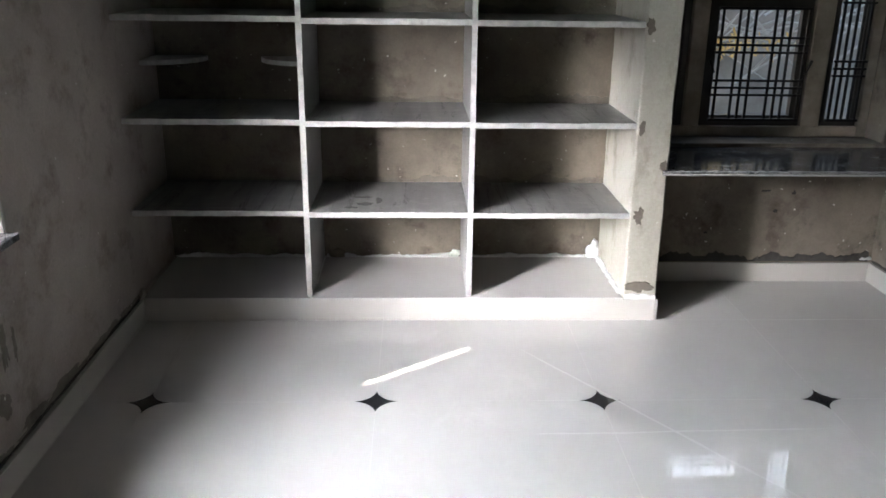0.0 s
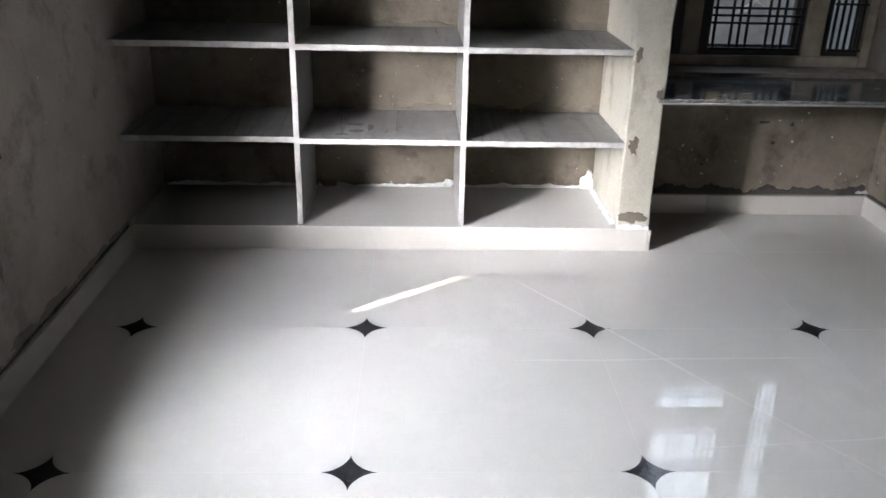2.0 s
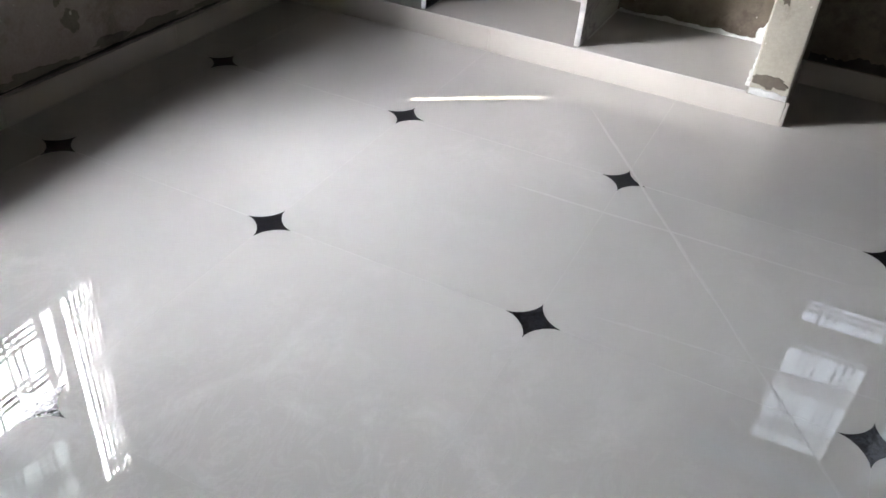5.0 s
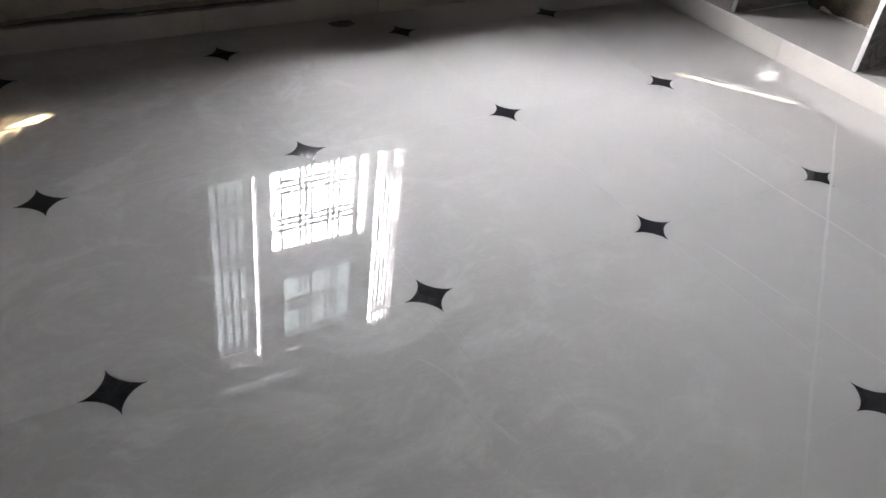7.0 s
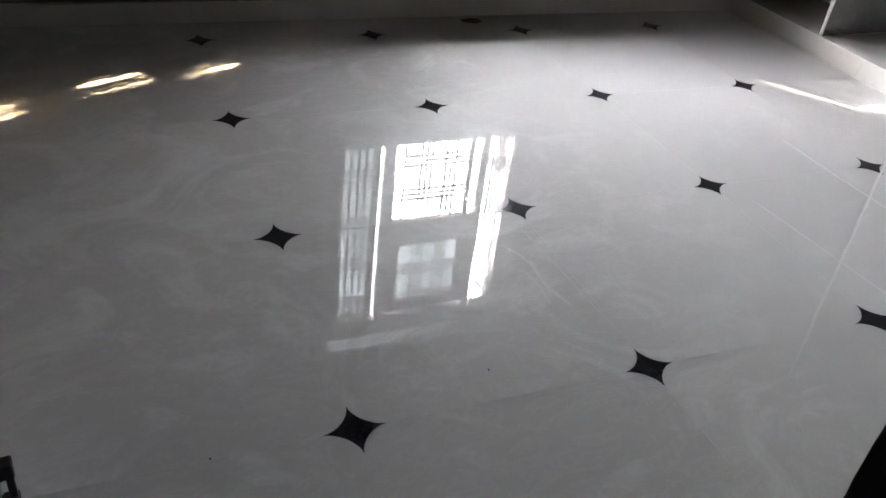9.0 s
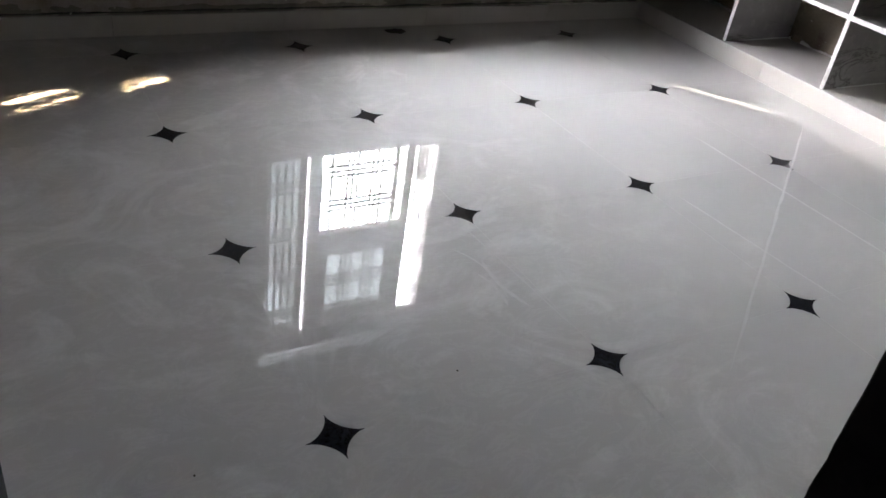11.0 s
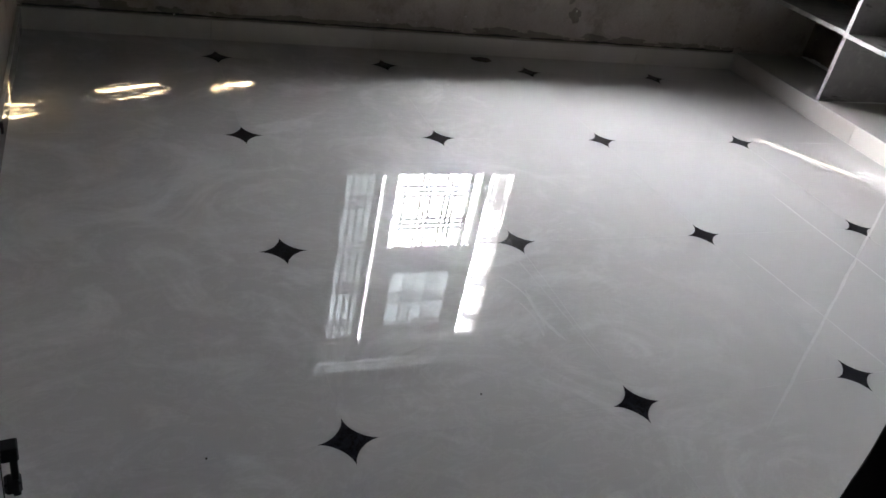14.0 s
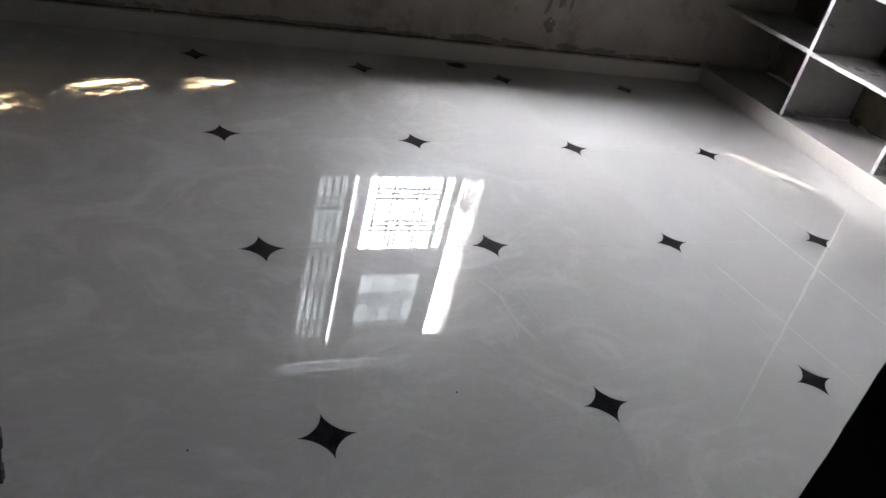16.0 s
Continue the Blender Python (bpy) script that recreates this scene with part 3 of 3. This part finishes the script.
window("window_1", "y", WP, -1, "three-light barred window with grey panes, partly open",
       [(-1.68, -1.625, 0.722, 2.45), (-1.337, -1.264, 0.722, 2.125), (-0.712, -0.655, 0.722, 2.125), (-0.515, -0.392, 0.722, 2.125), (-0.375, -0.30, 0.722, 2.45)],
       [(-1.625, -0.36, 2.125, 2.26), (-1.625, -0.36, 2.40, 2.45), (-1.264, -0.712, W1, W2)],
       [(-1.61, -1.40, 0.75, 2.05), (-1.255, -0.772, W2, 2.06), (-1.625, -0.36, 2.26, 2.40)],
       [(-1.62, -1.39, 0.75, 2.10, G4, V5), (-1.25, -0.78, 0.728, W1 - 0.004, (0.30, 0.655), VM),
        (-1.25, -0.78, W2, 2.10, (0.36, 0.76), VM), (-0.650, -0.518, 0.75, 2.10, G4, V5),
        (-1.62, -0.37, 2.262, 2.398, (0.5,), (0.02, 0.2, 0.225, 0.25, 0.45, 0.475, 0.5, 0.7, 0.725, 0.75))],
       [(-1.63, -1.356, 0.735, 2.095, 0.035), (-1.262, -0.716, W2, 2.092, 0.055)],
       [((-1.25, 1.05), (-1.30, 1.14)), ((-1.25, 1.22), (-1.30, 1.14)), ((-0.78, 1.05), (-0.73, 1.14)), ((-0.78, 1.22), (-0.73, 1.14)),
        ((-0.648, 1.86), (-0.522, 2.06))], (M_WSASH, M_WSASH))
NP = 1.40
window("window_2", "x", NP, 1, "three-light window with dark sashes and iron bars",
       [(2.03, 2.07, 0.69, 2.45), (2.235, 2.315, 0.74, 2.2), (2.815, 2.91, 0.74, 2.2), (3.10, 3.15, 0.69, 2.45)],
       [(2.07, 3.10, 0.69, 0.74), (2.07, 3.10, 2.2, 2.28), (2.07, 3.10, 2.41, 2.45)],
       [],
       [(2.35, 2.79, 0.77, 1.30, (0.30, 0.675), V8), (2.35, 2.79, 1.40, 2.15, (0.32, 0.74), V8), (2.925, 3.085, 0.77, 2.17, G4, V5)],
       [(2.317, 2.813, 0.741, 1.335, 0.05), (2.317, 2.813, 1.36, 2.198, 0.05), (2.912, 3.098, 0.741, 2.198, 0.03), (2.072, 2.233, 0.741, 2.198, 0.03)],
       [((2.35, 1.0), (2.325, 1.06)), ((2.79, 1.0), (2.815, 1.06))], (M_WOOD, M_SASH))
part("shutter_panel", box(2.10, 2.205, NP - 0.004, NP + 0.012, 0.772, 2.167, bevel=0.002), M_SASH, bpy.data.objects["window_2"], "dark closed panel")
# plastered reveal of the west window
part("stile", box(WP + 0.018, WP + 0.045, -0.790, -0.765, 0.724, W1 - 0.002, bevel=0.001), M_WSASH, bpy.data.objects["window_1"])
# pale strips added for lit frame edges in the floor reflection
for y0, y1, d in ((-0.510, -0.500, 0.050), (-0.482, -0.473, 0.050), (-0.452, -0.443, 0.050), (-0.420, -0.411, 0.050)):
    part("bead", box(WP + 0.034, WP + d, y0, y1, 0.723, 2.12 if y0 < -0.38 else 2.44, bevel=0.002), M_BEAD, bpy.data.objects["window_1"], "pale strip standing in for a lit frame edge")
structure("window_reveal", boxes(bmesh.new(), (-0.384, XW - 0.002, WIN_W[1] - 0.012, WIN_W[1] - 0.0005, 0.723, 2.449)), M_REVEAL, "pale plastered window reveal")

# ---- doorway ----
door = thing("door_1", "near-black wooden door frame, its backlit shade put in the colour", "door frame", kind="structure")
# post sized and placed to match the dark left edge from the camera
part("edge_post", box(XE + 0.325, XE + 0.37, DOOR[0] - 0.08, DOOR[0] + 0.0001, 0, DOOR[2] - 0.056, bevel=0.002), M_DOORWOOD, door)
part("jamb", box(XE - 0.006, XE + 0.325, DOOR[0] - 0.07, DOOR[0] - 0.022, 0, DOOR[2] - 0.056, bevel=0.003), M_DOORWOOD, door)
part("jamb", rough_box(XE - 0.02, XE + 0.22, DOOR[1], DOOR[1] + 0.06, 0, DOOR[2] - 0.056, bevel=0.004, cuts=60, amount=0.004, scale=14), M_DOORWOOD, door)
part("lintel", box(XE - 0.006, XE + 0.22, DOOR[0] - 0.05, DOOR[1] + 0.06, DOOR[2] - 0.055, DOOR[2], bevel=0.003), M_DOORWOOD, door)
# the door leaf stands open, almost against the south wall
leaf = part("door_leaf", box(-0.95, 0, -0.032, 0, 0.012, 2.02, bevel=0.003), M_LEAF, door, "grey-painted door leaf")
leaf.matrix_basis = pose(XE - 0.008, -3.026, 0, 0, 0, 6.2)
bolt = thing("tower_bolt", "black metal tower bolt low on the open door", "bolt")
bolt.matrix_basis = pose(XE - 0.008, -3.026, 0, 0, 0, 6.2)
BX = -0.745
part("plate", box(BX - 0.018, BX + 0.018, 0.0005, 0.003, 0.03, 0.175, bevel=0.0008), M_BLACK, bolt)
part("upper_block", box(BX - 0.017, BX + 0.017, 0.0025, 0.034, 0.125, 0.158, bevel=0.003), M_BLACK, bolt)
part("lower_block", box(BX - 0.017, BX + 0.017, 0.0025, 0.034, 0.035, 0.068, bevel=0.006), M_BLACK, bolt)
part("rod", box(BX - 0.006, BX + 0.006, 0.017, 0.031, 0.02, 0.14, bevel=0.002), M_BLACK, bolt)

# ---- a cable hangs down the south wall ----
cable = thing("cable", "thin black cable hanging down the grey wall", "cable")
data = bpy.data.curves.new("cord", "CURVE")
data.dimensions, data.bevel_depth, data.bevel_resolution = "3D", 0.0035, 2
sp = data.splines.new("POLY")
sp.points.add(24)
for k in range(25):
    f = k / 24
    sp.points[k].co = (1.06 - 0.09 * f + 0.012 * math.sin(9 * f), YS + 0.012 + 0.006 * math.sin(5 * f), 1.3 - 1.19 * f, 1)
data.materials.append(M_BLACK)
new("cord", data).parent = cable
part("plug", rounded(boxes(bmesh.new(), (0.957, 0.978, YS + 0.005, YS + 0.024, 0.075, 0.115)), 0.005, 2), M_BLACK, cable)

# ---- outside the niche window: a low yard wall, and added sunlight blockers ----
structure("yard_wall", boxes(bmesh.new(), (-6, 9, 2.9, 3.1, -0.12, 1.85), (-6, 9, 2.86, 3.14, 1.85, 1.92)), M_YARD, "grey rendered yard wall outside the window")
# added wall that hides the west lamp low in the window's reflection
structure("yard_pier", boxes(bmesh.new(), (-1.15, -1.0, -0.25, 1.3, -0.12, 1.40), (-1.17, -0.98, -0.27, 1.32, 1.40, 1.45)), M_OUT, "low grey wall added to hide the lamp beside the barred window")
# unseen block added to keep direct sun off the yard wall
structure("upper_storey", boxes(bmesh.new(), (XW - 0.22, XE + 0.22, YS - 0.22, 1.6, ZC + 0.13, 5.6)), M_OUT, "unseen block that keeps the sun off the yard wall")
# a heap of pale sticks and dry yellow leaves leans on the yard wall
rnd = random.Random(4)
sticks = bmesh.new()
for k in range(60):
    ln = rnd.uniform(0.5, 1.6)
    m = Matrix.Translation((rnd.uniform(2.2, 4.6), rnd.uniform(2.3, 2.7), rnd.uniform(1.05, 1.6))) @ Euler((rnd.uniform(-0.5, 0.5), rnd.uniform(0.6, 2.4), rnd.uniform(-0.6, 0.6))).to_matrix().to_4x4()
    bmesh.ops.create_cone(sticks, cap_ends=True, segments=5, radius1=0.008, radius2=0.003, depth=ln, matrix=m)
tagged(part("stick_heap", sticks, M_STICK), "heap of pale dry sticks outside the window", "sticks", kind="stuff")
leaves = bmesh.new()
for k in range(200):
    m = Matrix.Translation((2.72 + rnd.gauss(0, 0.19), rnd.uniform(2.2, 2.5), 1.05 + rnd.gauss(0, 0.035))) @ Euler((rnd.uniform(0, 3), rnd.uniform(0, 3), rnd.uniform(0, 3))).to_matrix().to_4x4() @ Matrix.Diagonal((0.017, 0.008, 0.002, 1))
    bmesh.ops.create_icosphere(leaves, subdivisions=1, radius=1, matrix=m)
tagged(part("dry_leaves", leaves, M_LEAFY), "dry yellow leaves outside the window, coloured as if sunlit", "leaves", kind="stuff")
# unseen panel blocks the sun; its slit leaves the thin floor stripe A to B
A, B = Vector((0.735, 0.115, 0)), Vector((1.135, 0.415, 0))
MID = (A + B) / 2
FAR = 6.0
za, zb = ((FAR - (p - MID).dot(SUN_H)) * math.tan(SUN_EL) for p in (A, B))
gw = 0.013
blocker = boxes(bmesh.new(), (-2.6, -gw, 0, 0.05, -0.12, 9), (gw, 2.6, 0, 0.05, -0.12, 9), (-gw, gw, 0, 0.05, -0.12, za - 0.02), (-gw, gw, 0, 0.05, zb + 0.02, 9))
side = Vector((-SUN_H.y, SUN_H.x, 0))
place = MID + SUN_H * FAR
bmesh.ops.transform(blocker, verts=blocker.verts[:], matrix=Matrix.Translation((place.x, place.y, 0)) @ Matrix.Rotation(math.atan2(side.y, side.x), 4, "Z"))
structure("neighbour_house", blocker, M_OUT, "unseen panel that blocks the sun except at a slit")
structure("ground", boxes(bmesh.new(), (-60, 60, -60, 60, -0.3, -0.12)), M_OUT, "plain grey ground outside")

# ---- floor: tiles with clipped corners, and star inlays ----
TIP, DIP = 0.074, 0.031


def arc(sx, sy, gap=0.0):
    """Points of a star's hollow side in one quarter, from the tip on the x side to the tip on the y side."""
    pts = []
    for i in range(9):
        f = i / 8
        a, b = TIP * (1 - f) ** 1.55 + gap, TIP * f ** 1.55 + gap
        pts.append((sx * a, sy * b))
    return pts


star_outline = arc(1, 1)[:-1] + arc(-1, 1)[::-1][:-1] + arc(-1, -1)[:-1] + arc(1, -1)[::-1][:-1]
star_mesh = mesh_of("star_inlay", prism(star_outline, -0.0004, 0.0), M_STAR)
XS = [XW + 0.016, 0.0, 0.8, 1.6, 2.4, XE - 0.012]
YSL = [YS + 0.016, -2.4, -1.6, -0.8, 0.0, YF - 0.0005]
G = 0.0008
for i in range(5):
    for j in range(5):
        x0, x1, y0, y1 = XS[i] + G, XS[i + 1] - G, YSL[j] + G, YSL[j + 1] - G

        def corner(ix, iy, sx, sy, x, y):
            if 1 <= ix <= 4 and 1 <= iy <= 4:
                return [(XS[ix] + px, YSL[iy] + py) for px, py in arc(sx, sy, G)]
            return [(x, y)]

        out = corner(i, j, 1, 1, x0, y0)[::-1]
        out += corner(i + 1, j, -1, 1, x1, y0)
        out += corner(i + 1, j + 1, -1, -1, x1, y1)[::-1]
        out += corner(i, j + 1, 1, -1, x0, y1)
        part("floor_tile", prism(out, -0.0004, 0.0), M_FLOOR, FLOOR)
for a, b in ((PX1 + SK, 2.4), (2.4, XE - 0.012)):
    part("floor_tile", box(a + G, b - G, YF + G, YN - SK - G, -0.0004, 0.0), M_FLOOR, FLOOR)
part("floor_tile", box(XE - 0.012, XE + 0.23, DOOR[0] - 0.023, DOOR[1], -0.0004, 0.0), M_FLOOR, FLOOR)
for i in range(4):
    for j in range(4):
        s = new("star_inlay", star_mesh)
        s.parent = FLOOR
        s.location = (0.8 * i, -0.8 * j, 0)


# ---- pale lines and wipe marks across the tiles ----
def streak_material():
    m, n, l, p = material("pale_floor_line")
    l.new(ramp(n, l, noise_tex(n, l, 25, 6, 0.7), [(0.3, (0.47, 0.46, 0.445)), (0.7, (0.51, 0.50, 0.485))]), p.inputs["Base Color"])
    p.inputs["Roughness"].default_value = 0.3
    return m


M_STREAK = streak_material()
M_SMUDGE = plain("dried_wipe_mark", (0.54, 0.53, 0.513), 0.34, vary=0.06, scale=30)


def pale_streak(a, b, width, seed, bend=0.0, mat=M_STREAK, label="pale thin line on the polished floor", group="dust lines on the floor"):
    """A thin wavering ribbon from a to b on the floor, bowed sideways by bend, tapered at its ends."""
    bm = bmesh.new()
    d = Vector((b[0] - a[0], b[1] - a[1], 0))
    side = Vector((-d.y, d.x, 0)).normalized()
    rows = []
    for i in range(81):
        f = i / 80
        c = Vector((a[0], a[1], 0)) + d * f
        q = c * 6 + Vector((0, 0, seed))
        c += side * (4 * bend * f * (1 - f) + 0.004 * noise.noise(q) + 0.0015 * noise.noise(q * 5))
        w = width * (0.6 + 0.7 * abs(noise.noise(q * 3)) + 0.2 * noise.noise(q * 9)) * min(1, 8 * f + 0.1, 8 * (1 - f) + 0.1)
        rows.append([bm.verts.new(c + side * (w * e) + Vector((0, 0, h))) for e, h in ((-0.5, 0.0001), (-0.3, 0.0004), (0.3, 0.0004), (0.5, 0.0001))])
    for r0, r1 in zip(rows, rows[1:]):
        for k in range(3):
            bm.faces.new((r0[k], r0[k + 1], r1[k + 1], r1[k]))
    tagged(part("pale_streak", bm, mat), label, "dust", group)


for k, (a, b, w) in enumerate((((1.30, -0.225), (2.33, -0.200), 0.011), ((1.72, -0.705), (2.45, -0.640), 0.010), ((1.34, 0.45), (2.56, -1.285), 0.013),
                               ((1.66, -1.645), (2.27, -1.600), 0.008))):
    pale_streak(a, b, w, k * 3.7)
for k, (a, b, w, bend) in enumerate((((1.79, -1.745), (2.07, -1.715), 0.010, 0.035), ((1.87, -1.69), (2.12, -1.672), 0.018, -0.02), ((1.93, -1.74), (2.10, -1.735), 0.013, 0.015))):
    pale_streak(a, b, w, 40 + k * 2.9, bend, M_SMUDGE, "faint wiped smear of dried grout dust on the floor", "wipe marks on the floor")
for k, (x, y) in enumerate(((2.398, -2.72), (2.30, -2.02))):
    blob("cement_crumb", (x, y, 0.001), (0.003, 0.0022, 0.002), M_DIRT, "tiny dark cement crumb on the floor", 30 + k)
